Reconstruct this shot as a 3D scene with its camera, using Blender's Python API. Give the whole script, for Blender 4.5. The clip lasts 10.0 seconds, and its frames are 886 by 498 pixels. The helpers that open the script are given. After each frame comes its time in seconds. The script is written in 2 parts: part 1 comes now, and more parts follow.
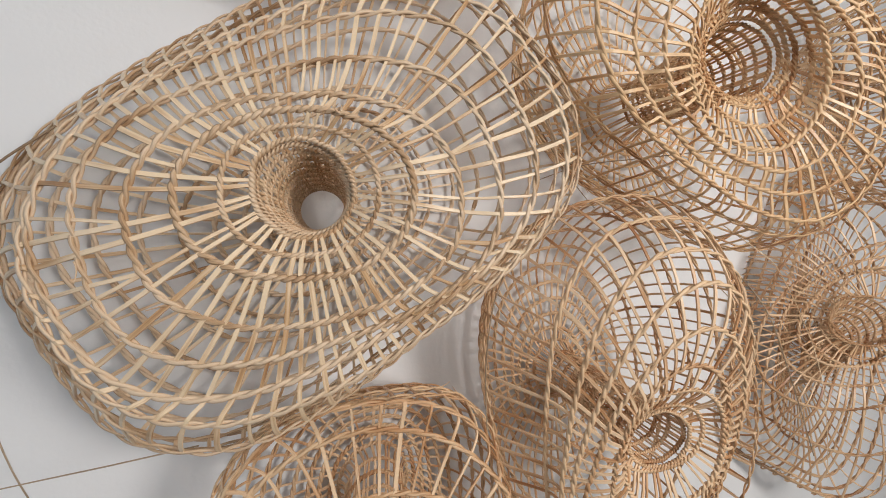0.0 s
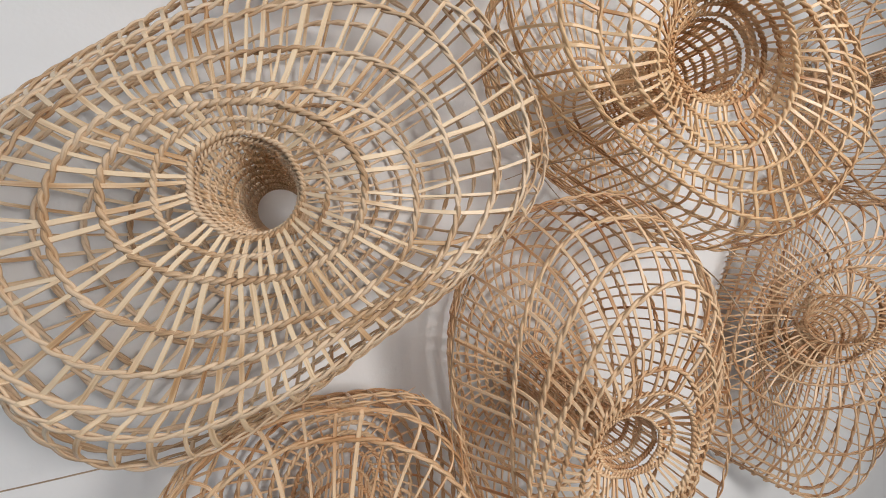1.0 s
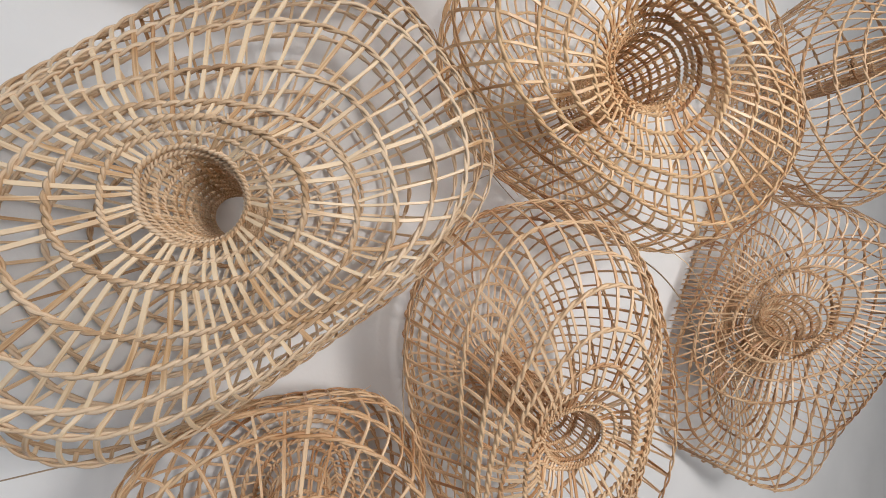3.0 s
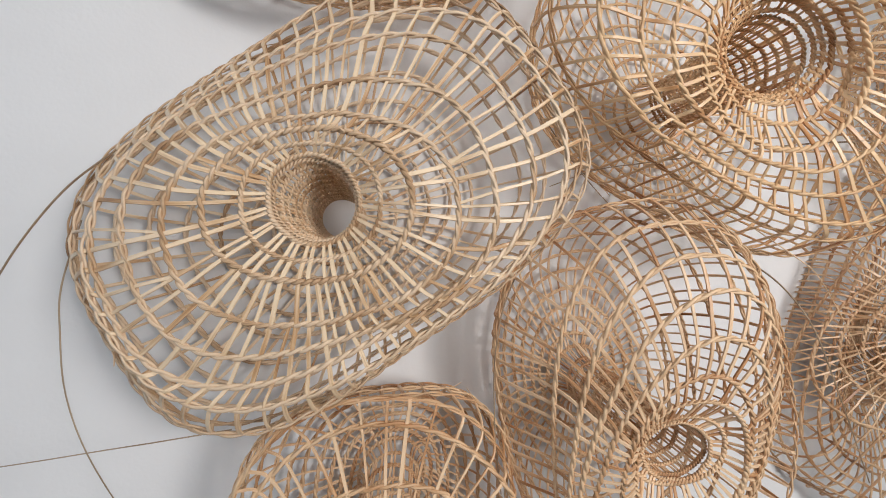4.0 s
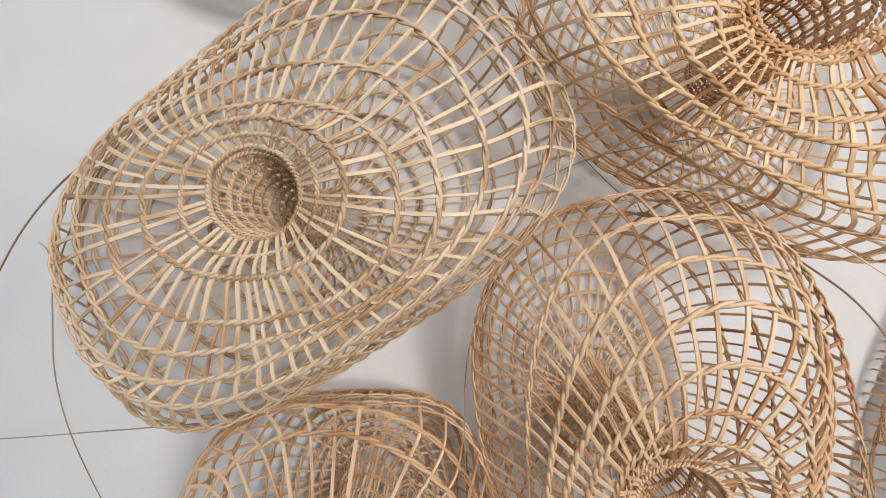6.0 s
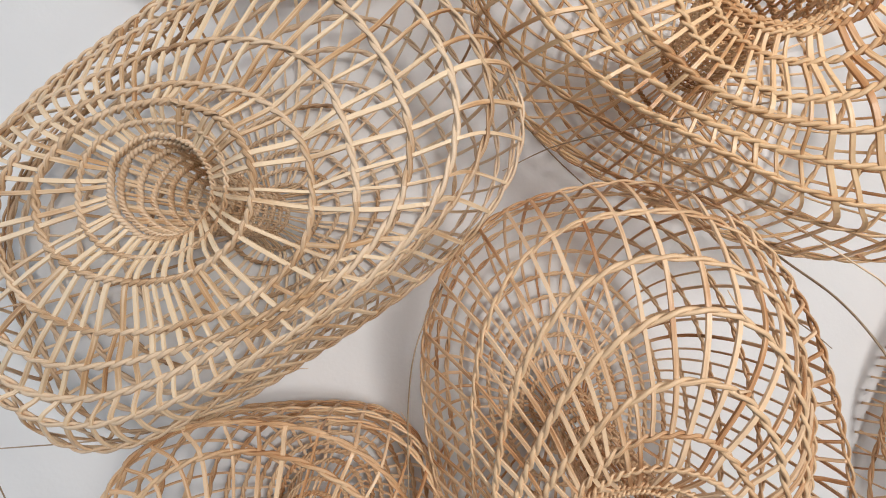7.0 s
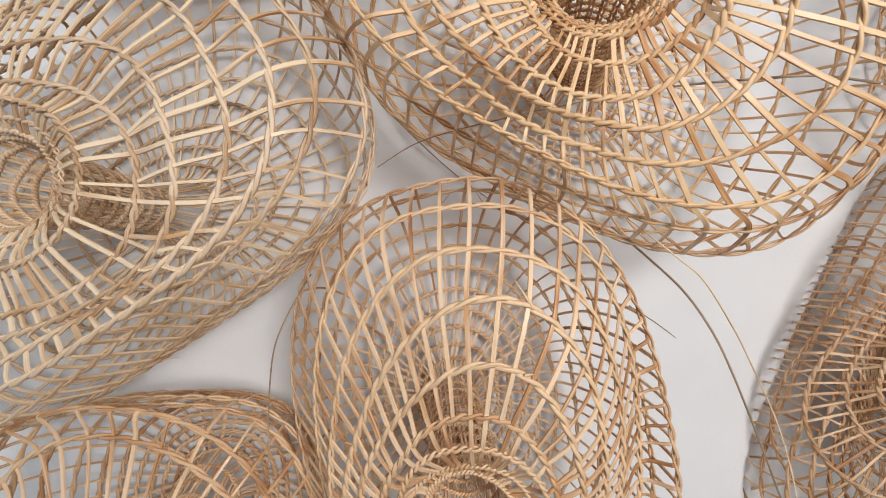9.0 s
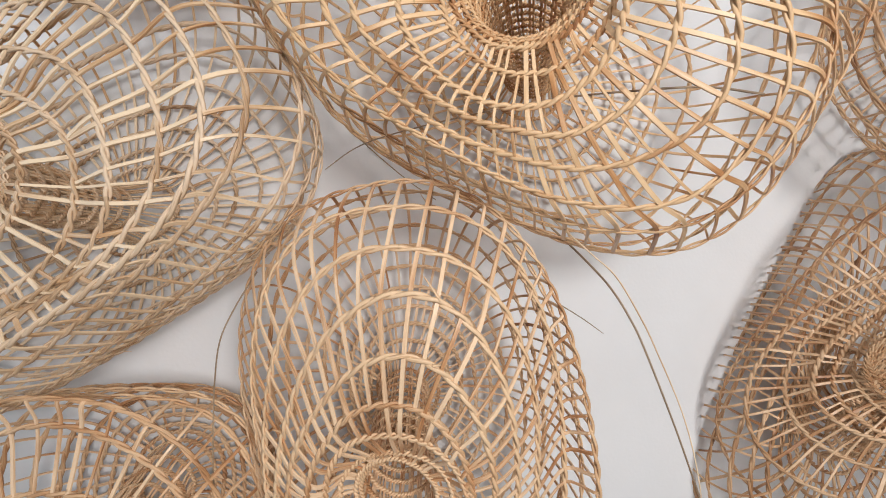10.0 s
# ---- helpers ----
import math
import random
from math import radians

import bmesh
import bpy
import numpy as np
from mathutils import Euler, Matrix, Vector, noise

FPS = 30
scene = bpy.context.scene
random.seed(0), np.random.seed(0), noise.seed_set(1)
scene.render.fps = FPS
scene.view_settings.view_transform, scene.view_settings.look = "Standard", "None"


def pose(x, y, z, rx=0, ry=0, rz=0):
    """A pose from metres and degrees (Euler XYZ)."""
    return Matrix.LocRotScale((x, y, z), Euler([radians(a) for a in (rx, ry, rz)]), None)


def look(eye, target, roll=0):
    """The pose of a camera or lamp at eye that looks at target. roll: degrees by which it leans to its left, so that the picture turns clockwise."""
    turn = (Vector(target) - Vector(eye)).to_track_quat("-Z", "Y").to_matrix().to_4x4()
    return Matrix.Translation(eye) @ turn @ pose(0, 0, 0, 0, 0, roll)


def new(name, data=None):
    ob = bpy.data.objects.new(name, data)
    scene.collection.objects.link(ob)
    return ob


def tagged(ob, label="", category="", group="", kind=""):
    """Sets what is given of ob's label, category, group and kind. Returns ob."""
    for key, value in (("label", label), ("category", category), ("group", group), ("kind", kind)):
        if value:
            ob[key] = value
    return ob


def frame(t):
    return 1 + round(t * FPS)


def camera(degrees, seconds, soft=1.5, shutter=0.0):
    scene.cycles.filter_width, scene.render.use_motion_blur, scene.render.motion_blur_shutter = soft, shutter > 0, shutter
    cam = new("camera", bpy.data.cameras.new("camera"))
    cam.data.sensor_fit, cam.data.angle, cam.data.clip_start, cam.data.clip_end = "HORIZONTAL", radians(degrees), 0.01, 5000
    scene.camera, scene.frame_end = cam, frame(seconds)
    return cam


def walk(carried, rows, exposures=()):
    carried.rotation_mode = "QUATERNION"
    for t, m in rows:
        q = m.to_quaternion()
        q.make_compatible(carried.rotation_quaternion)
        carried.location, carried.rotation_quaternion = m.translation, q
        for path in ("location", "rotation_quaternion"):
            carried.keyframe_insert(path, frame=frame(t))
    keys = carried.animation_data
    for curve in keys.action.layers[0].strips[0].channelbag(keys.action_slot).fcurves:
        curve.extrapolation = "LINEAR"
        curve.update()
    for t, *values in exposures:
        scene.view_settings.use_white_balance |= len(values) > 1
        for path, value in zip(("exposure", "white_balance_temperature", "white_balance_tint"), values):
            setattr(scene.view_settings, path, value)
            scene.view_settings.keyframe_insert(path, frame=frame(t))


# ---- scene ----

# ---- camera and walk ----
cam = camera(97.4, 10.0, soft=1.0)
PATH = [
    (0.0, 0.0238, 0.0079, 1.5222, -13.14, 1.63, -0.56),
    (0.5, 0.0442, 0.0092, 1.5223, -14.17, 1.65, -0.68),
    (1.0, 0.0631, 0.0164, 1.5215, -14.35, 1.78, -0.80),
    (1.5, 0.0857, 0.0185, 1.5223, -14.95, 1.73, -0.90),
    (2.0, 0.1111, 0.0171, 1.5216, -15.58, 1.83, -1.05),
    (2.2, 0.1206, 0.0165, 1.5215, -15.95, 1.88, -1.12),
    (3.3, 0.0997, -0.0280, 1.5268, -14.56, 1.65, -1.10),
    (3.5, 0.0903, -0.0262, 1.5262, -12.40, 1.76, -0.97),
    (4.0, 0.0722, -0.0216, 1.5248, -5.94, 2.06, -0.29),
    (4.5, 0.0795, 0.0034, 1.5247, -1.19, 2.01, 0.22),
    (5.0, 0.1027, 0.0278, 1.5256, 1.49, 2.09, 0.36),
    (5.5, 0.1435, 0.0395, 1.5242, 3.68, 2.34, 0.66),
    (6.0, 0.2017, 0.0228, 1.5234, 4.27, 2.17, 0.81),
    (6.2, 0.2210, 0.0175, 1.5238, 4.36, 2.12, 0.85),
    (7.3, 0.2854, 0.0913, 1.5259, 5.14, 2.21, 0.57),
    (7.5, 0.2987, 0.0951, 1.5262, 4.88, 2.12, 0.60),
    (8.0, 0.3360, 0.0876, 1.5251, 4.55, 1.90, 0.57),
    (8.5, 0.3840, 0.0768, 1.5226, 4.78, 1.93, 0.66),
    (9.0, 0.4262, 0.0682, 1.5208, 4.62, 1.97, 0.73),
    (9.5, 0.4627, 0.0605, 1.5198, 4.59, 1.98, 0.84),
    (10.0, 0.5007, 0.0522, 1.5199, 4.44, 1.98, 0.89),
]
EXPOSURES = [(0.0, -0.10, 6500, 10), (2.2, -0.10, 6400, 10), (3.5, -0.05, 6400, 10), (4.5, -0.02, 6250, 10), (6.0, 0.01, 6400, 10), (7.5, 0.02, 6380, 10), (10.0, -0.03, 6250, 10)]
walk(cam, [(t, pose(x, y, z, 90 + pitch, 0, yaw) @ pose(0, 0, 0, 0, 0, roll)) for t, x, y, z, yaw, pitch, roll in PATH], EXPOSURES)

# ---- world and lights ----
world = bpy.data.worlds.new("sky")
scene.world = world
world.use_nodes = True
wn = world.node_tree.nodes
wn["Background"].inputs["Color"].default_value = (0.75, 0.86, 1.0, 1)
wn["Background"].inputs["Strength"].default_value = 0.08

WALL_TURN = math.degrees(math.atan(0.2))


def wall_y(x):
    return 0.64 + 0.2 * x


def area(name, eye, target, w, h, power, colour):
    data = bpy.data.lights.new(name, "AREA")
    data.shape, data.size, data.size_y, data.energy, data.color = "RECTANGLE", w, h, power, colour
    ob = new(name, data)
    ob.matrix_world = look(eye, target)
    return ob


area("window_daylight", (-3.1, -1.6, 1.7), (0.2, 0.6, 1.5), 1.8, 1.8, 31, (0.52, 0.76, 1.0))
# soft light added at the right, well below the ceiling; its source is unseen
area("right_side_light", (1.35, -1.3, 1.8), (0.5, 0.72, 1.42), 0.6, 0.6, 37, (1.0, 0.97, 0.94))
# broad fill added overhead to lift the baskets; no fitting is known there
area("overhead_fill_light", (0.0, -1.5, 2.85), (0.2, 0.5, 1.4), 2.4, 1.4, 23, (1.0, 0.97, 0.95))


# ---- materials ----
def material(name):
    m = bpy.data.materials.new(name)
    m.use_nodes = True
    nt = m.node_tree
    return m, nt, nt.nodes, nt.links, nt.nodes["Principled BSDF"]


def cane(name, dark, mid, light, rough=0.42, spread=0.35):
    """Split cane: colour by piece, streaks along the fibre, dark nodes and specks."""
    m, nt, N, L, bsdf = material(name)
    uv = N.new("ShaderNodeUVMap")
    uv.uv_map = "along"
    info = N.new("ShaderNodeObjectInfo")
    shift = N.new("ShaderNodeVectorMath")
    shift.operation = "MULTIPLY_ADD"
    comb = N.new("ShaderNodeCombineXYZ")
    L.new(info.outputs["Random"], comb.inputs[0])
    L.new(info.outputs["Random"], comb.inputs[1])
    L.new(comb.outputs[0], shift.inputs[0])
    shift.inputs[1].default_value = (37, 91, 0)
    L.new(uv.outputs[0], shift.inputs[2])

    def streak(sx, sy, detail):
        mp = N.new("ShaderNodeMapping")
        mp.inputs["Scale"].default_value = (sx, sy, 1)
        L.new(shift.outputs[0], mp.inputs[0])
        t = N.new("ShaderNodeTexNoise")
        t.inputs["Scale"].default_value = 1
        t.inputs["Detail"].default_value = detail
        L.new(mp.outputs[0], t.inputs["Vector"])
        return t.outputs["Fac"]

    fibre, patch, blot = streak(900, 14, 3), streak(40, 9, 2), streak(120, 60, 4)
    mix = N.new("ShaderNodeMath")
    mix.operation = "MULTIPLY_ADD"
    geo = N.new("ShaderNodeNewGeometry")
    both = N.new("ShaderNodeMath")
    both.operation = "ADD"
    L.new(info.outputs["Random"], both.inputs[0])
    L.new(geo.outputs["Random Per Island"], both.inputs[1])
    L.new(both.outputs[0], mix.inputs[0])
    mix.inputs[1].default_value = spread * 0.25
    L.new(patch, mix.inputs[2])
    add = N.new("ShaderNodeMath")
    add.operation = "MULTIPLY_ADD"
    L.new(fibre, add.inputs[0])
    add.inputs[1].default_value = 0.5
    L.new(mix.outputs[0], add.inputs[2])
    ramp = N.new("ShaderNodeValToRGB")
    e = ramp.color_ramp.elements
    e[0].position, e[0].color = 0.62, (*dark, 1)
    e[1].position, e[1].color = 1.0, (*light, 1)
    k = e.new(0.80)
    k.color = (*mid, 1)
    L.new(add.outputs[0], ramp.inputs[0])
    spot = N.new("ShaderNodeValToRGB")
    s = spot.color_ramp.elements
    s[0].position, s[0].color = 0.70, (1, 1, 1, 1)
    s[1].position, s[1].color = 0.76, (0.35, 0.25, 0.17, 1)
    L.new(blot, spot.inputs[0])
    mul = N.new("ShaderNodeMix")
    mul.data_type, mul.blend_type = "RGBA", "MULTIPLY"
    mul.inputs["Factor"].default_value = 0.7
    L.new(ramp.outputs[0], mul.inputs["A"])
    L.new(spot.outputs[0], mul.inputs["B"])
    L.new(mul.outputs["Result"], bsdf.inputs["Base Color"])
    bsdf.inputs["Roughness"].default_value = rough
    bsdf.inputs["Specular IOR Level"].default_value = 0.45
    bump = N.new("ShaderNodeBump")
    bump.inputs["Strength"].default_value = 0.4
    bump.inputs["Distance"].default_value = 0.0006
    L.new(fibre, bump.inputs["Height"])
    L.new(bump.outputs[0], bsdf.inputs["Normal"])
    return m


RIB = cane("split_cane_rib", (0.29, 0.112, 0.040), (0.54, 0.280, 0.128), (0.81, 0.57, 0.36), spread=0.8)
TWINE = cane("twined_cane", (0.24, 0.098, 0.036), (0.50, 0.265, 0.122), (0.73, 0.50, 0.30), rough=0.5, spread=0.8)
PALE_RIB = cane("pale_split_cane_rib", (0.29, 0.128, 0.050), (0.54, 0.318, 0.155), (0.82, 0.625, 0.415), spread=0.8)
PALE_TWINE = cane("pale_twined_cane", (0.24, 0.122, 0.056), (0.49, 0.308, 0.168), (0.72, 0.535, 0.365), rough=0.5, spread=0.8)
# browner cane, with the shade on the two right-hand baskets put into its colour
SHADED_BROWN_RIB = cane("shaded_brown_cane_rib", (0.24, 0.090, 0.032), (0.46, 0.235, 0.105), (0.70, 0.47, 0.28), spread=0.8)
SHADED_BROWN_TWINE = cane("shaded_brown_twine", (0.20, 0.080, 0.029), (0.42, 0.220, 0.098), (0.62, 0.41, 0.24), rough=0.5, spread=0.8)
HONEY_RIB = cane("honey_split_cane_rib", (0.27, 0.095, 0.030), (0.52, 0.255, 0.102), (0.80, 0.545, 0.31), spread=0.8)
HONEY_TWINE = cane("honey_twined_cane", (0.22, 0.082, 0.027), (0.47, 0.236, 0.096), (0.71, 0.465, 0.255), rough=0.5, spread=0.8)
LOOSE = cane("loose_cane", (0.20, 0.13, 0.075), (0.30, 0.21, 0.13), (0.42, 0.31, 0.20))


def plaster(name, colour, grain=0.15):
    m, nt, N, L, bsdf = material(name)
    tc = N.new("ShaderNodeTexCoord")
    a = N.new("ShaderNodeTexNoise")
    a.inputs["Scale"].default_value, a.inputs["Detail"].default_value = 3.5, 5
    b = N.new("ShaderNodeTexNoise")
    b.inputs["Scale"].default_value, b.inputs["Detail"].default_value = 160, 4
    L.new(tc.outputs["Object"], a.inputs["Vector"])
    L.new(tc.outputs["Object"], b.inputs["Vector"])
    ramp = N.new("ShaderNodeValToRGB")
    e = ramp.color_ramp.elements
    e[0].position, e[0].color = 0.3, (*(c * 0.90 for c in colour), 1)
    e[1].position, e[1].color = 0.7, (*colour, 1)
    L.new(a.outputs["Fac"], ramp.inputs[0])
    L.new(ramp.outputs[0], bsdf.inputs["Base Color"])
    bsdf.inputs["Roughness"].default_value = 0.85
    bump = N.new("ShaderNodeBump")
    bump.inputs["Strength"].default_value, bump.inputs["Distance"].default_value = grain, 0.002
    L.new(b.outputs["Fac"], bump.inputs["Height"])
    L.new(bump.outputs[0], bsdf.inputs["Normal"])
    return m


WALL = plaster("white_painted_plaster", (0.80, 0.79, 0.785))
# greys for the unseen surfaces, kept dark so that less light bounces back
CEIL = plaster("unseen_ceiling_grey", (0.55, 0.55, 0.55))
ROOM = plaster("unseen_wall_grey", (0.46, 0.45, 0.44))
FLOOR = plaster("unseen_floor_grey", (0.22, 0.21, 0.20))


# ---- room ----
def box(name, x0, x1, y0, y1, z0, z1, mat):
    """A slab of the setting, in the wall's own turn: x along the wall, y into it."""
    bm = bmesh.new()
    bmesh.ops.create_cube(bm, size=1)
    bmesh.ops.transform(bm, matrix=Matrix.LocRotScale(((x0 + x1) / 2, (y0 + y1) / 2, (z0 + z1) / 2), None, (x1 - x0, y1 - y0, z1 - z0)), verts=bm.verts)
    me = bpy.data.meshes.new(name)
    bm.to_mesh(me)
    bm.free()
    me.materials.append(mat)
    ob = new(name, me)
    ob.matrix_world = pose(0, 0.64, 0, 0, 0, WALL_TURN)
    return ob


def setting(ob, label, category):
    return tagged(ob, label, category, kind="structure")


setting(box("wall_north", -3.6, 4.0, 0.0, 0.2, 0, 3.0, WALL), "white painted plaster gallery wall", "wall")
# from here on unseen: added to close the room round the camera
setting(box("wall_south", -3.6, 4.0, -4.2, -4.0, 0, 3.0, ROOM), "unseen grey wall closing the room", "wall")
setting(box("wall_west", -3.8, -3.6, -4.2, 0.2, 0, 3.0, ROOM), "unseen grey wall closing the room", "wall")
setting(box("wall_east", 4.0, 4.2, -4.2, 0.2, 0, 3.0, ROOM), "unseen grey wall closing the room", "wall")
setting(box("floor", -3.8, 4.2, -4.2, 0.2, -0.1, 0, FLOOR), "unseen grey floor closing the room", "floor")
setting(box("ceiling", -3.8, 4.2, -4.2, 0.2, 3.0, 3.1, CEIL), "unseen grey ceiling closing the room", "ceiling")


# ---- woven baskets ----
def tube_mesh(name, paths, sections, mat, closed, smooth=True):
    """One mesh of swept tubes. paths: arrays (n, 3); sections: arrays (n, k, 3) of offsets; uv 'along' in metres."""
    verts, faces, uvs, base = [], [], [], 0
    for path, sec in zip(paths, sections):
        n, k = sec.shape[:2]
        verts.append((path[:, None, :] + sec).reshape(-1, 3))
        step = np.linalg.norm(np.diff(path, axis=0, append=path[:1]), axis=1)
        run = np.concatenate([[0], np.cumsum(step)])
        i = np.arange(n if closed else n - 1)[:, None]
        j = np.arange(k)[None, :]
        a, b = base + i * k + j, base + i * k + (j + 1) % k
        c, d = base + ((i + 1) % n) * k + (j + 1) % k, base + ((i + 1) % n) * k + j
        faces.append(np.stack([a, b, c, d], -1).reshape(-1, 4))
        u0, u1 = np.broadcast_to(j * 0.0022, a.shape), np.broadcast_to((j + 1) * 0.0022, a.shape)
        v0, v1 = np.broadcast_to(run[i], a.shape), np.broadcast_to(run[i + 1], a.shape)
        uvs.append(np.stack([np.stack([u0, v0], -1), np.stack([u1, v0], -1), np.stack([u1, v1], -1), np.stack([u0, v1], -1)], -2).reshape(-1, 2))
        base += n * k
    v, fc, uv = np.concatenate(verts), np.concatenate(faces), np.concatenate(uvs)
    me = bpy.data.meshes.new(name)
    me.from_pydata(v.tolist(), [], fc.tolist())
    layer = me.uv_layers.new(name="along")
    layer.data.foreach_set("uv", uv.astype(np.float32).ravel())
    me.polygons.foreach_set("use_smooth", np.full(len(fc), smooth, dtype=bool))
    me.materials.append(mat)
    me.update()
    return me


def unit(v):
    return v / np.maximum(np.linalg.norm(v, axis=-1, keepdims=True), 1e-9)


class Form:
    """The shell of one basket: rings from the mouth over the face to the rim, round the side to the back, and forward through the neck.

    face rows: centre x, centre z, depth, half length, half width, turn, squareness, slope along x, slope along z.
    hub: centre x, centre z, depth and radius of the neck's far end. deep: depth of the back at the hub."""

    def __init__(self, face, hub, deep, neck_rings, seed):
        rim, lip = np.array(face[-1]), np.array(face[0])
        rows = [np.array(r, dtype=float) for r in face]
        self.front = len(rows)
        end = np.array([hub[0], hub[1], hub[2], hub[3], hub[3], rim[5], 2.0, 0.2, 0])
        for w, p in ((0.985, 0.22), (0.94, 0.45), (0.86, 0.68), (0.75, 0.86), (0.62, 0.97), (0.49, 1.0), (0.37, 1.0), (0.26, 1.0), (0.16, 0.99), (0.07, 0.95)):
            r = end + (rim - end) * w
            r[2] = rim[2] + (deep - rim[2]) * p
            r[7:] = rim[7:] + (end[7:] - rim[7:]) * p
            rows.append(r)
        self.back = len(rows)
        lip_in = lip.copy()
        lip_in[2] += 0.008
        lip_in[3:5] *= 0.93
        lip_in[5] = end[5]
        for i in range(neck_rings):
            u = i / (neck_rings - 1)
            r = end + (lip_in - end) * u
            r[3:5] = end[3:5] + (lip_in[3:5] - end[3:5]) * u**1.8
            rows.append(r)
        self.rings = rows
        self.neck = range(self.back, len(rows))
        self.m, self.c = (lip[0], lip[1]), (rim[0], rim[1])
        self.rnd = np.random.RandomState(seed)
        # shares of the rim's length against direction, half way to even angles
        self.share = np.linspace(0, 1, 721)
        self.angle = self.share * 2 * math.pi
        p = self.at(self.front - 2, self.share)
        run = np.concatenate([[0], np.cumsum(np.linalg.norm(np.diff(p, axis=0), axis=1))])
        self.share = 0.4 * run / run[-1] + 0.6 * self.share

    def at(self, k, u):
        """Points of ring k at shares u of the way round: even angles at the mouth, even lengths at the rim."""
        cx, cz, y, a, b, turn, sq, sx, sz = self.rings[k]
        if k in self.neck:
            w = 0
        else:
            w = min(k / (self.front - 2), 1) if k < self.front else 1 - (k - self.front) / (self.back - self.front)
        th = 2 * math.pi * u * (1 - w) + w * np.interp(u % 1, self.share, self.angle) + w * 2 * math.pi * np.floor(u) - radians(turn)
        co, si = np.cos(th), np.sin(th)
        r = ((np.abs(co) / a) ** sq + (np.abs(si) / b) ** sq) ** (-1 / sq)
        dx, dz = r * np.cos(th + radians(turn)), r * np.sin(th + radians(turn))
        return np.stack([cx + dx, y + sx * dx + sz * dz, cz + dz], -1)


def open_spline(points, sub):
    """Catmull-Rom through points (m, 3), from the first to the last."""
    ext = np.concatenate([[2 * points[0] - points[1]], points, [2 * points[-1] - points[-2]]])
    a, b, c, d = ext[:-3], ext[1:-2], ext[2:-1], ext[3:]
    out = [0.5 * (2 * b + (c - a) * s + (2 * a - 5 * b + 4 * c - d) * s**2 + (3 * b - a - 3 * c + d) * s**3) for s in np.arange(sub) / sub]
    return np.concatenate([np.stack(out, 1).reshape(-1, points.shape[1]), points[-1:]])


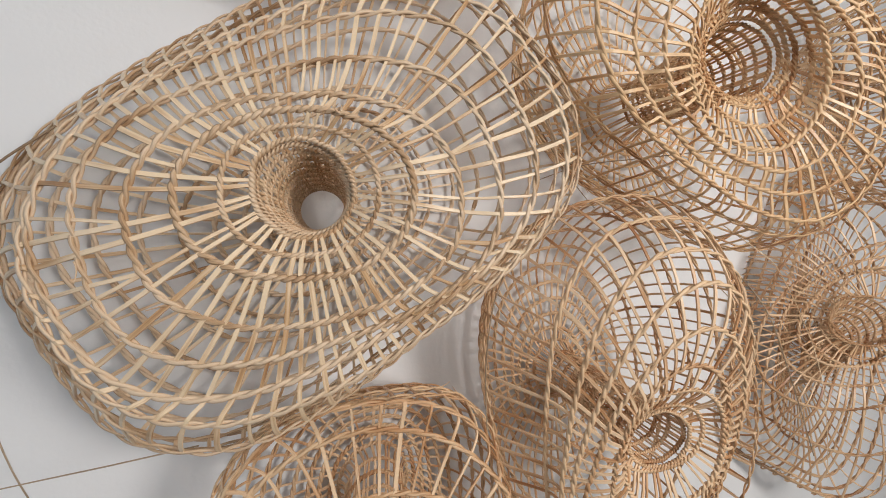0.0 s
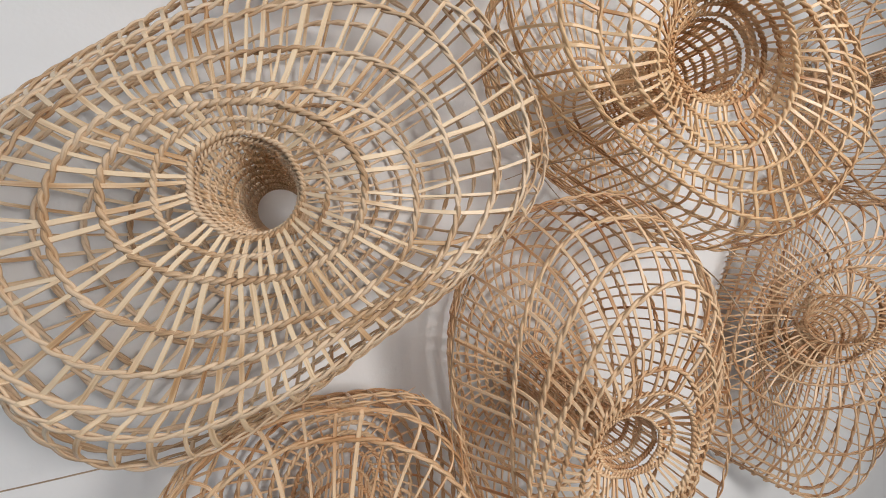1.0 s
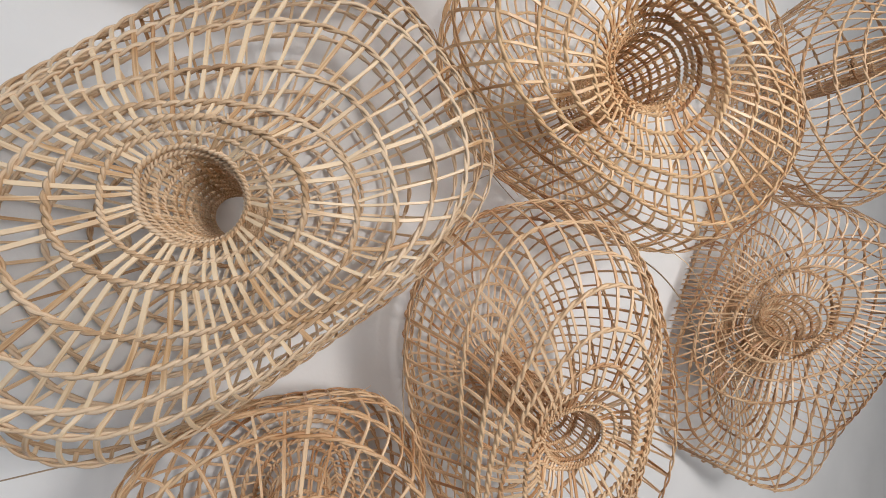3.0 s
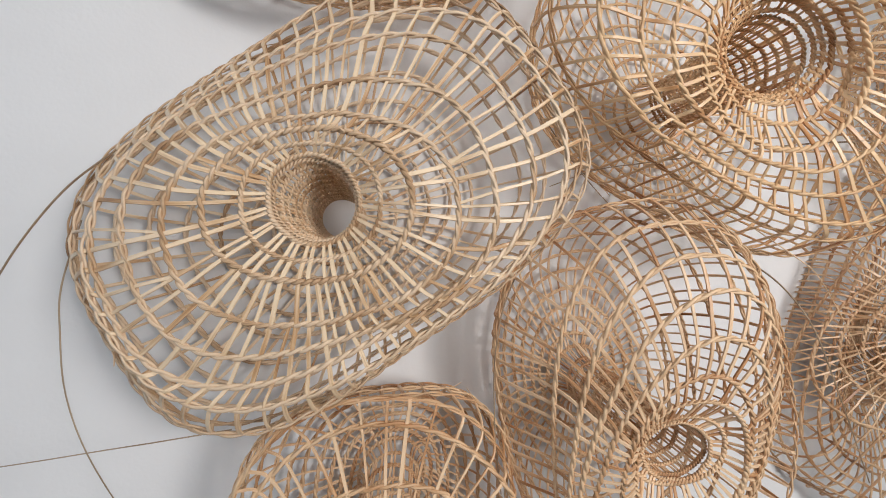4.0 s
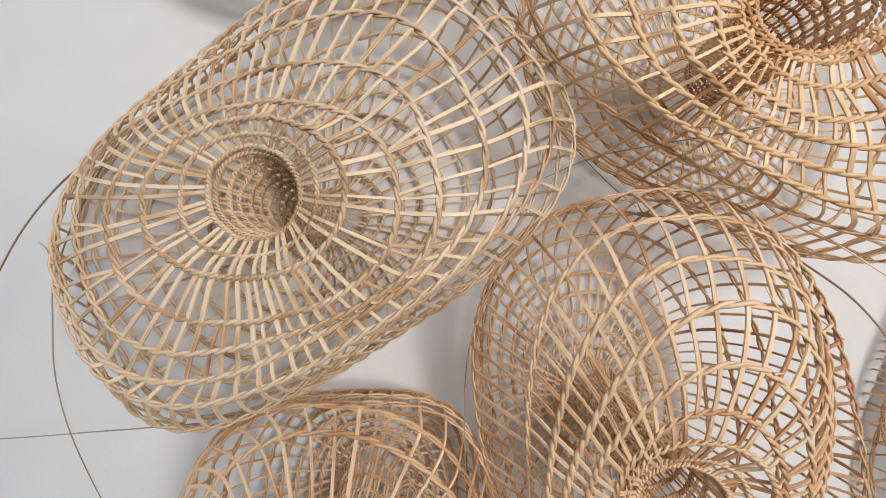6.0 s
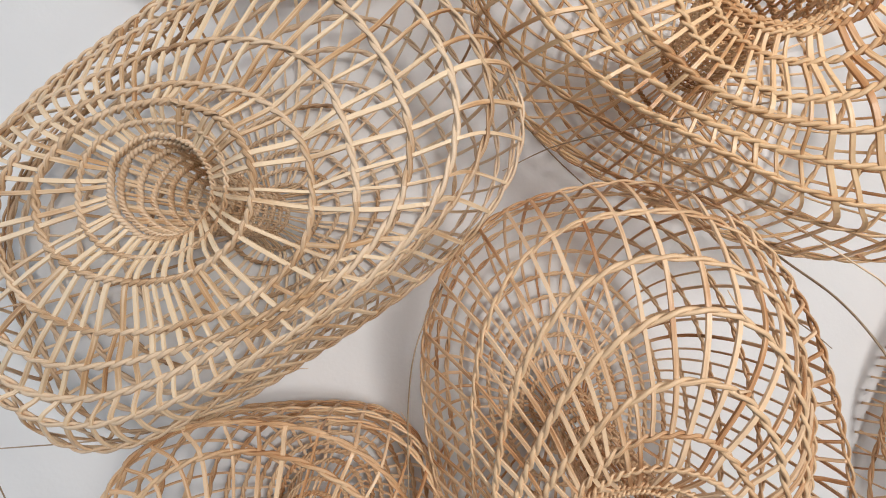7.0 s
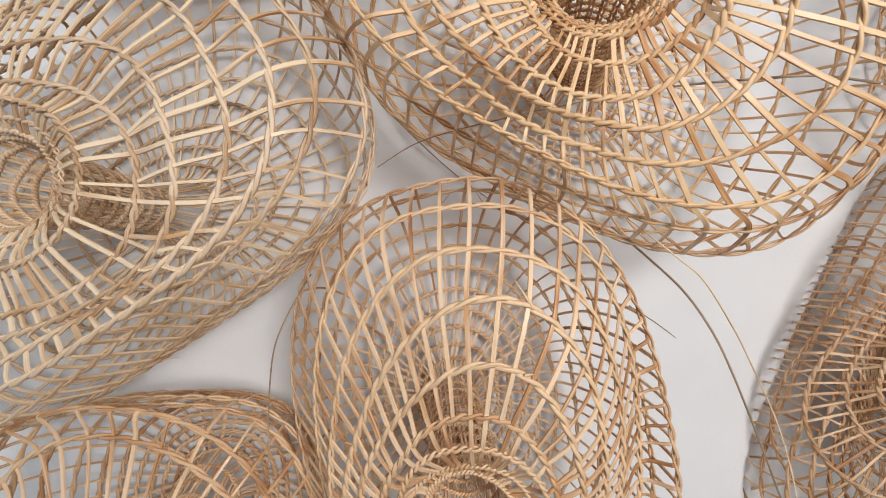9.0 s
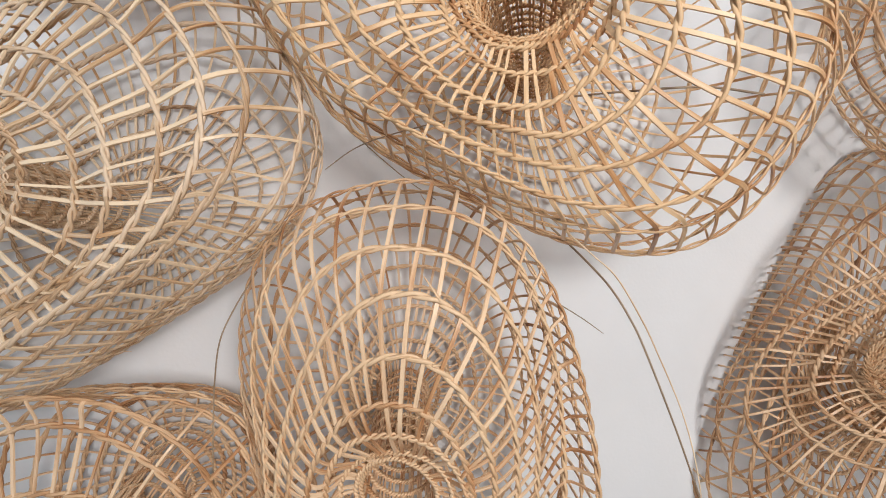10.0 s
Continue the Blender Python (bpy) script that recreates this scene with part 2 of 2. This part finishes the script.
def woven_basket(label, form, ribs, rib_mat, twine_mat, rib_w=0.0039, strand=0.00185, twist=1):
    """ribs: stakes at the rim; every third one is laid in beyond the first rows. twist: stakes by which the back leans round."""
    root = new("woven_basket")
    tagged(root, label, "basket", group="woven baskets on the wall")
    root.location = (form.m[0], wall_y(form.m[0]) - 0.002, form.m[1])
    bpy.context.view_layer.update()
    back = root.matrix_world.inverted()

    def part(name, me):
        ob = new(name, me)
        ob.parent = root
        ob.matrix_parent_inverse = back
        return ob

    rnd = form.rnd
    th = np.arange(ribs) / ribs
    m = len(form.rings)
    knots = np.stack([form.at(k, th) for k in range(m)])
    centre = np.array([form.c[0], knots[:, :, 1].mean(), form.c[1]])
    step = 1 / ribs
    lean = twist * np.clip((np.arange(m) - form.front + 2.5) / (form.back - form.front + 1), 0, 1)
    for j in range(ribs):
        inner = j % 3 != 1
        ks = np.arange(m) if inner else np.arange(rnd.choice([2, 3]), form.back - rnd.choice([2, 3]))
        n = len(ks)
        t = (j + lean[ks]) * step + step * (0.24 * (rnd.rand() - 0.5) + 0.10 * (rnd.rand(n) - 0.5))
        key = np.stack([form.at(k, np.array([q]))[0] for k, q in zip(ks, t)])
        # a springy cane takes the straightest way over the rows
        for _ in range(9):
            side = np.stack([form.at(k, np.array([q + 0.003]))[0] for k, q in zip(ks, t)]) - key
            pull = ((key[:-2] + key[2:]) / 2 - key[1:-1])
            t[1:-1] += 0.5 * np.clip((pull * side[1:-1]).sum(1) / (side[1:-1] ** 2).sum(1) * 0.003, -step, step) * (ks[1:-1] < form.back)
            key = np.stack([form.at(k, np.array([q]))[0] for k, q in zip(ks, t)])
        side = np.stack([form.at(k, np.array([q + 0.003]))[0] for k, q in zip(ks, t)]) - key
        path, wide = open_spline(key, 5), unit(open_spline(unit(side), 5))
        along = unit(np.gradient(path, axis=0))
        out = unit(np.cross(along, wide))
        wide = unit(np.cross(out, along))
        room = np.linalg.norm(np.stack([form.at(k, np.array([q + step]))[0] for k, q in zip(ks, t)]) - key, axis=1)
        room = open_spline(np.repeat(room[:, None], 3, 1), 5)[:, :1]
        a = np.minimum(rib_w * (0.5 + 0.30 * (rnd.rand() - 0.5)), 0.34 * room)
        b = 0.0011
        path = path + out * (0.0004 * np.sin(np.arange(len(path)) * math.pi / 5 + math.pi * (j % 2)))[:, None]
        ring = [(-1, -0.5), (-0.8, -1), (0.8, -1), (1, -0.5), (0.85, 1), (-0.85, 1)]
        sec = np.stack([wide * a * u + out * b * v for u, v in ring], 1)
        part("rib", tube_mesh("rib", [path], [sec], rib_mat, False, False))
    # twined rings: two strands that swap sides between the ribs
    sub = 6
    for k in range(m):
        idx = np.arange(ribs * sub)
        t = idx / (ribs * sub)
        path = form.at(k, t)
        nxt = form.at(min(k + 1, m - 1), t)
        prv = form.at(max(k - 1, 0), t)
        along = unit(np.roll(path, -1, 0) - np.roll(path, 1, 0))
        down = unit(nxt - prv)
        out = unit(np.cross(along, down))
        down = unit(np.cross(out, along))
        wob = noise_line(len(idx), rnd) * 0.0016
        path = path + down * wob[:, None]
        r = strand * (0.90 if k in form.neck else 0.85 if k in (0, 1) else 1.0) * (0.94 + 0.12 * rnd.rand())
        paths, secs = [], []
        for s in (0, math.pi):
            ph = math.pi * idx / sub + s + math.pi * (k % 2)
            p = path + out * (np.cos(ph) * r * 1.05)[:, None] + down * (np.sin(ph) * r * 0.80)[:, None]
            tangent = unit(np.roll(p, -1, 0) - np.roll(p, 1, 0))
            o2 = unit(np.cross(tangent, down))
            d2 = np.cross(o2, tangent)
            sec = np.stack([(d2 * math.cos(q) * 1.25 + o2 * math.sin(q) * 0.78) * r for q in np.arange(6) * math.pi / 3], 1)
            paths.append(p)
            secs.append(sec)
        part("twined_ring", tube_mesh("twined_ring", paths, secs, twine_mat, True))
    # cut ends of strands that stand off the weave
    for _ in range(14):
        k = rnd.randint(2, form.back - 3)
        t0, span = rnd.rand(), rnd.uniform(0.005, 0.014) * rnd.choice([-1, 1])
        t = t0 + span * np.linspace(0, 1, 9)
        path = form.at(k, t)
        away = unit(path - centre + 1e-6)
        lift = rnd.uniform(0.002, 0.011) * np.linspace(0, 1, 9) ** 1.6
        path = path + away * (lift + 0.0028)[:, None] + (form.at((k + 1) % m, t) - path) * (rnd.uniform(-0.25, 0.25) * np.linspace(0, 1, 9))[:, None]
        along = unit(np.gradient(path, axis=0))
        side = unit(np.cross(along, away))
        out = np.cross(side, along)
        w = np.linspace(1, 0.35, 9)[:, None] * strand * 0.8
        sec = np.stack([side * w * math.cos(q) * 1.2 + out * w * math.sin(q) * 0.6 for q in np.arange(6) * math.pi / 3], 1)
        part("cane_end", tube_mesh("cane_end", [path], [sec], twine_mat, False))
    return root


def noise_line(n, rnd):
    """Smooth closed wobble of n samples, about -1 to 1."""
    x = np.arange(n) / n * 2 * math.pi
    return sum(rnd.randn() * np.sin(f * x + rnd.rand() * 6.28) / (1 + 0.25 * f) for f in (2, 3, 5, 7, 11)) * 0.7


FACE_A = [
    (-0.02094, 1.593, 0.4026, 0.04614, 0.04922, 33.1, 2, 0.1045, -0.001127),
    (-0.02142, 1.589, 0.3918, 0.07166, 0.06038, 2.9, 2.261, 0.001704, 0.003521),
    (-0.02117, 1.584, 0.382, 0.106, 0.07712, 5.2, 2.136, -0.03969, 0.01219),
    (-0.01481, 1.571, 0.3832, 0.147, 0.1049, 9.9, 2.276, 0.004439, -0.001592),
    (-0.01577, 1.574, 0.3836, 0.1875, 0.1269, 17.1, 2.656, -0.03339, 0.0004821),
    (-0.01564, 1.588, 0.3959, 0.2327, 0.1539, 26.8, 2.641, -0.06175, 0.04274),
    (0.0005364, 1.594, 0.3973, 0.2605, 0.1716, 31.7, 2.513, -0.06039, 0.05636),
    (-0.006467, 1.607, 0.4289, 0.2902, 0.1922, 37.4, 3.167, -0.08348, 0.05504),
    (-0.02781, 1.616, 0.4996, 0.3381, 0.2264, 33.5, 3.287, -0.1326, 0.05017),
]
FACE_B = [
    (0.548, 1.797, 0.43, 0.056, 0.057, -43.0, 2, -0.13, -0.03),
    (0.547, 1.796, 0.422, 0.062, 0.063, -43.0, 2, -0.13, -0.06),
    (0.5441, 1.794, 0.4167, 0.06937, 0.06845, -41.5, 2.078, -0.1338, -0.06076),
    (0.5439, 1.782, 0.4076, 0.08757, 0.07601, -53.4, 2, -0.1572, -0.1421),
    (0.526, 1.762, 0.3867, 0.1096, 0.09075, -43.0, 2, -0.09255, -0.1837),
    (0.5211, 1.755, 0.3771, 0.1513, 0.1014, -30.5, 2.169, -0.09925, -0.2492),
    (0.5267, 1.75, 0.3826, 0.1971, 0.1158, -29.8, 2.061, -0.1357, -0.2996),
    (0.5246, 1.751, 0.3842, 0.2471, 0.1337, -29.6, 2.347, -0.08599, -0.3073),
    (0.5349, 1.778, 0.4239, 0.2901, 0.1705, -29.4, 2.643, -0.0868, -0.1944),
    (0.6104, 1.853, 0.5207, 0.332, 0.2761, -25.6, 3.088, 0.002712, -0.1227),
]
FACE_C = [
    (0.4249, 1.279, 0.4582, 0.03942, 0.04466, 101.3, 2, -0.1084, -0.1801),
    (0.4251, 1.282, 0.4531, 0.04695, 0.05892, 100.9, 2.106, -0.08759, -0.2109),
    (0.4301, 1.272, 0.4373, 0.08568, 0.07222, 96.3, 2.221, -0.0383, -0.2409),
    (0.4234, 1.259, 0.4368, 0.133, 0.08237, 86.5, 2.111, 0.01456, -0.2608),
    (0.4182, 1.247, 0.4464, 0.1917, 0.1042, 81.7, 2, -0.01537, -0.2978),
    (0.4219, 1.258, 0.4553, 0.2351, 0.1224, 83.1, 2.035, 0.002398, -0.2841),
    (0.4274, 1.28, 0.4631, 0.2532, 0.1416, 88.3, 2.306, 0.04199, -0.2254),
    (0.4375, 1.302, 0.4954, 0.2743, 0.1691, 95.2, 2.488, 0.1119, -0.1977),
    (0.4235, 1.324, 0.5154, 0.2884, 0.2071, 101.6, 2.462, -0.1028, -0.08006),
]
FACE_D = [
    (1.15, 1.376, 0.6495, 0.05587, 0.07992, 82.9, 2.156, -0.2419, -0.05344),
    (1.167, 1.386, 0.6552, 0.09847, 0.08095, 53.2, 2.579, -0.3255, 0.02472),
    (1.16, 1.382, 0.6683, 0.1228, 0.08176, 47.0, 2.271, -0.305, 0.14),
    (1.161, 1.386, 0.6547, 0.1511, 0.08867, 32.9, 2, -0.4051, 0.1738),
    (1.172, 1.377, 0.6523, 0.1899, 0.1165, 35.4, 2, -0.5115, 0.1822),
    (1.168, 1.369, 0.644, 0.2451, 0.1462, 38.2, 2, -0.5259, 0.1417),
    (1.18, 1.36, 0.6674, 0.2911, 0.1883, 58.9, 3.03, -0.4969, 0.07375),
    (1.235, 1.35, 0.7804, 0.4097, 0.2145, 61.6, 4.189, -0.4043, 0.2275),
]
FACE_F = [
    (0.044, 1.085, 0.452, 0.055, 0.055, 95.0, 2, 0.05, -0.05),
    (0.046, 1.088, 0.446, 0.085, 0.075, 95.0, 2.1, 0.05, -0.05),
    (0.05, 1.093, 0.447, 0.12, 0.1, 95.0, 2.2, 0.05, -0.05),
    (0.05509, 1.099, 0.4573, 0.1659, 0.1308, 95.1, 2.393, 0.0531, -0.05916),
    (0.05097, 1.101, 0.4825, 0.233, 0.1918, 93.6, 2.064, -0.00869, -0.1311),
    (0.03484, 1.092, 0.5014, 0.2738, 0.1895, 85.5, 2.454, 0.1115, -0.2087),
    (0.04693, 1.086, 0.5399, 0.2677, 0.1873, 89.7, 3.407, 0.1765, -0.1923),
]


def round_face(cx, cz, y, a, b, turn, off=(0, 0)):
    """A plain swelling face for the baskets of which little is seen."""
    return [(cx + off[0] * (1 - w), cz + off[1] * (1 - w), y + d, 0.05 + (a - 0.05) * w, 0.05 + (b - 0.05) * w, turn, 2 + 0.6 * w, 0, 0)
            for w, d in ((0, 0.0), (0.1, -0.01), (0.2, -0.015), (0.34, -0.015), (0.48, -0.01), (0.64, 0.0), (0.8, 0.015), (0.92, 0.045), (1.0, 0.09))]


woven_basket("pale straw-coloured twined cane basket with a long oval body", Form(FACE_A, (-0.014, 1.590, 0.560, 0.031), 0.622, 10, 1), 60, PALE_RIB, PALE_TWINE, twist=2)
woven_basket("honey-coloured twined cane basket with a wide round mouth", Form(FACE_B, (0.585, 1.830, 0.670, 0.045), 0.735, 14, 2), 54, HONEY_RIB, HONEY_TWINE)
woven_basket("pale twined cane basket with a tall domed body", Form(FACE_C, (0.398, 1.316, 0.655, 0.036), 0.694, 11, 3), 60, RIB, TWINE)
woven_basket("brown twined cane basket with a deep funnel mouth, colour deepened for shade", Form(FACE_D, (1.110, 1.265, 0.735, 0.045), 0.765, 11, 4), 72, SHADED_BROWN_RIB, SHADED_BROWN_TWINE)
woven_basket("pale twined cane basket tucked under two others", Form(FACE_F, (0.056, 1.190, 0.595, 0.042), 0.632, 10, 5), 52, RIB, TWINE)
woven_basket("brown twined cane basket beside the wide-mouthed one, colour deepened for shade", Form(round_face(1.35, 1.935, 0.52, 0.32, 0.24, 40.0, (0.14, 0.10)), (1.45, 2.02, 0.85, 0.04), 0.885, 10, 6), 50, SHADED_BROWN_RIB, SHADED_BROWN_TWINE)
woven_basket("pale twined cane basket high on the wall", Form(round_face(0.02, 2.105, 0.41, 0.30, 0.20, 8.0), (0.02, 2.10, 0.59, 0.04), 0.625, 10, 7), 50, RIB, TWINE)


# ---- loose cane ends ----
def loose_cane(label, points, r=0.0011, tip=0.6, mat=LOOSE):
    """A thin springy cane through the given places."""
    p = np.array(points)
    ext = np.concatenate([[2 * p[0] - p[1]], p, [2 * p[-1] - p[-2]]])
    out = []
    for i in range(len(p) - 1):
        a, b, c, d = ext[i], ext[i + 1], ext[i + 2], ext[i + 3]
        for s in np.arange(10) / 10:
            out.append(0.5 * (2 * b + (c - a) * s + (2 * a - 5 * b + 4 * c - d) * s**2 + (3 * b - a - 3 * c + d) * s**3))
    path = np.array(out + [p[-1]])
    along = unit(np.gradient(path, axis=0))
    side = unit(np.cross(along, np.array([0.3, 1.0, 0.2])))
    up = np.cross(along, side)
    rad = np.linspace(1, tip, len(path))[:, None] * r
    sec = np.stack([(side * math.cos(q) + up * math.sin(q)) * rad for q in np.arange(6) * math.pi / 3], 1)
    ob = new("loose_cane", tube_mesh("loose_cane", [path], [sec], mat, False))
    return tagged(ob, label, "cane", group="loose cane ends")


ARC = "long thin loose cane springing from a basket"
loose_cane(ARC, [(-0.27, 0.48, 1.663), (-0.313, 0.47, 1.617), (-0.344, 0.46, 1.565), (-0.374, 0.46, 1.513), (-0.391, 0.46, 1.468), (-0.409, 0.46, 1.373), (-0.413, 0.47, 1.253), (-0.396, 0.47, 1.178)], 0.0013)
loose_cane(ARC, [(-0.314, 0.49, 1.579), (-0.326, 0.48, 1.499), (-0.326, 0.48, 1.446), (-0.319, 0.48, 1.379), (-0.297, 0.48, 1.313), (-0.259, 0.48, 1.245), (-0.211, 0.48, 1.175)], 0.0010)
loose_cane(ARC, [(-0.154, 0.53, 1.305), (-0.233, 0.51, 1.302), (-0.282, 0.5, 1.3), (-0.384, 0.5, 1.288), (-0.452, 0.5, 1.283), (-0.553, 0.5, 1.285)], 0.0010)
loose_cane(ARC, [(0.301, 0.56, 1.738), (0.321, 0.56, 1.709), (0.358, 0.58, 1.675), (0.404, 0.6, 1.638), (0.445, 0.62, 1.612)])
loose_cane(ARC, [(0.608, 0.6, 1.571), (0.643, 0.575, 1.53), (0.669, 0.545, 1.492), (0.688, 0.525, 1.451), (0.702, 0.515, 1.411), (0.73, 0.515, 1.337), (0.756, 0.515, 1.262), (0.788, 0.52, 1.183)], 0.0015)
loose_cane(ARC, [(0.232, 0.52, 1.505), (0.212, 0.51, 1.463), (0.2, 0.5, 1.423), (0.195, 0.5, 1.375), (0.195, 0.5, 1.329), (0.197, 0.5, 1.271), (0.203, 0.5, 1.215)])
loose_cane(ARC, [(0.747, 0.4, 1.668), (0.7, 0.4, 1.675), (0.643, 0.4, 1.673), (0.583, 0.41, 1.672), (0.506, 0.43, 1.667), (0.414, 0.47, 1.661), (0.354, 0.52, 1.66), (0.3, 0.56, 1.643)])
SHORT = "short stray cane end beside a basket"
loose_cane("long thin pale cane hanging before the wall", [(0.585, 0.50, 1.575), (0.627, 0.475, 1.53), (0.649, 0.468, 1.507), (0.673, 0.465, 1.464), (0.687, 0.462, 1.431), (0.709, 0.460, 1.375), (0.723, 0.460, 1.319), (0.730, 0.462, 1.26), (0.733, 0.465, 1.19)], 0.0009, mat=PALE_RIB)
loose_cane(SHORT, [(0.599, 0.52, 1.475), (0.631, 0.53, 1.456), (0.659, 0.54, 1.437)], 0.0008)
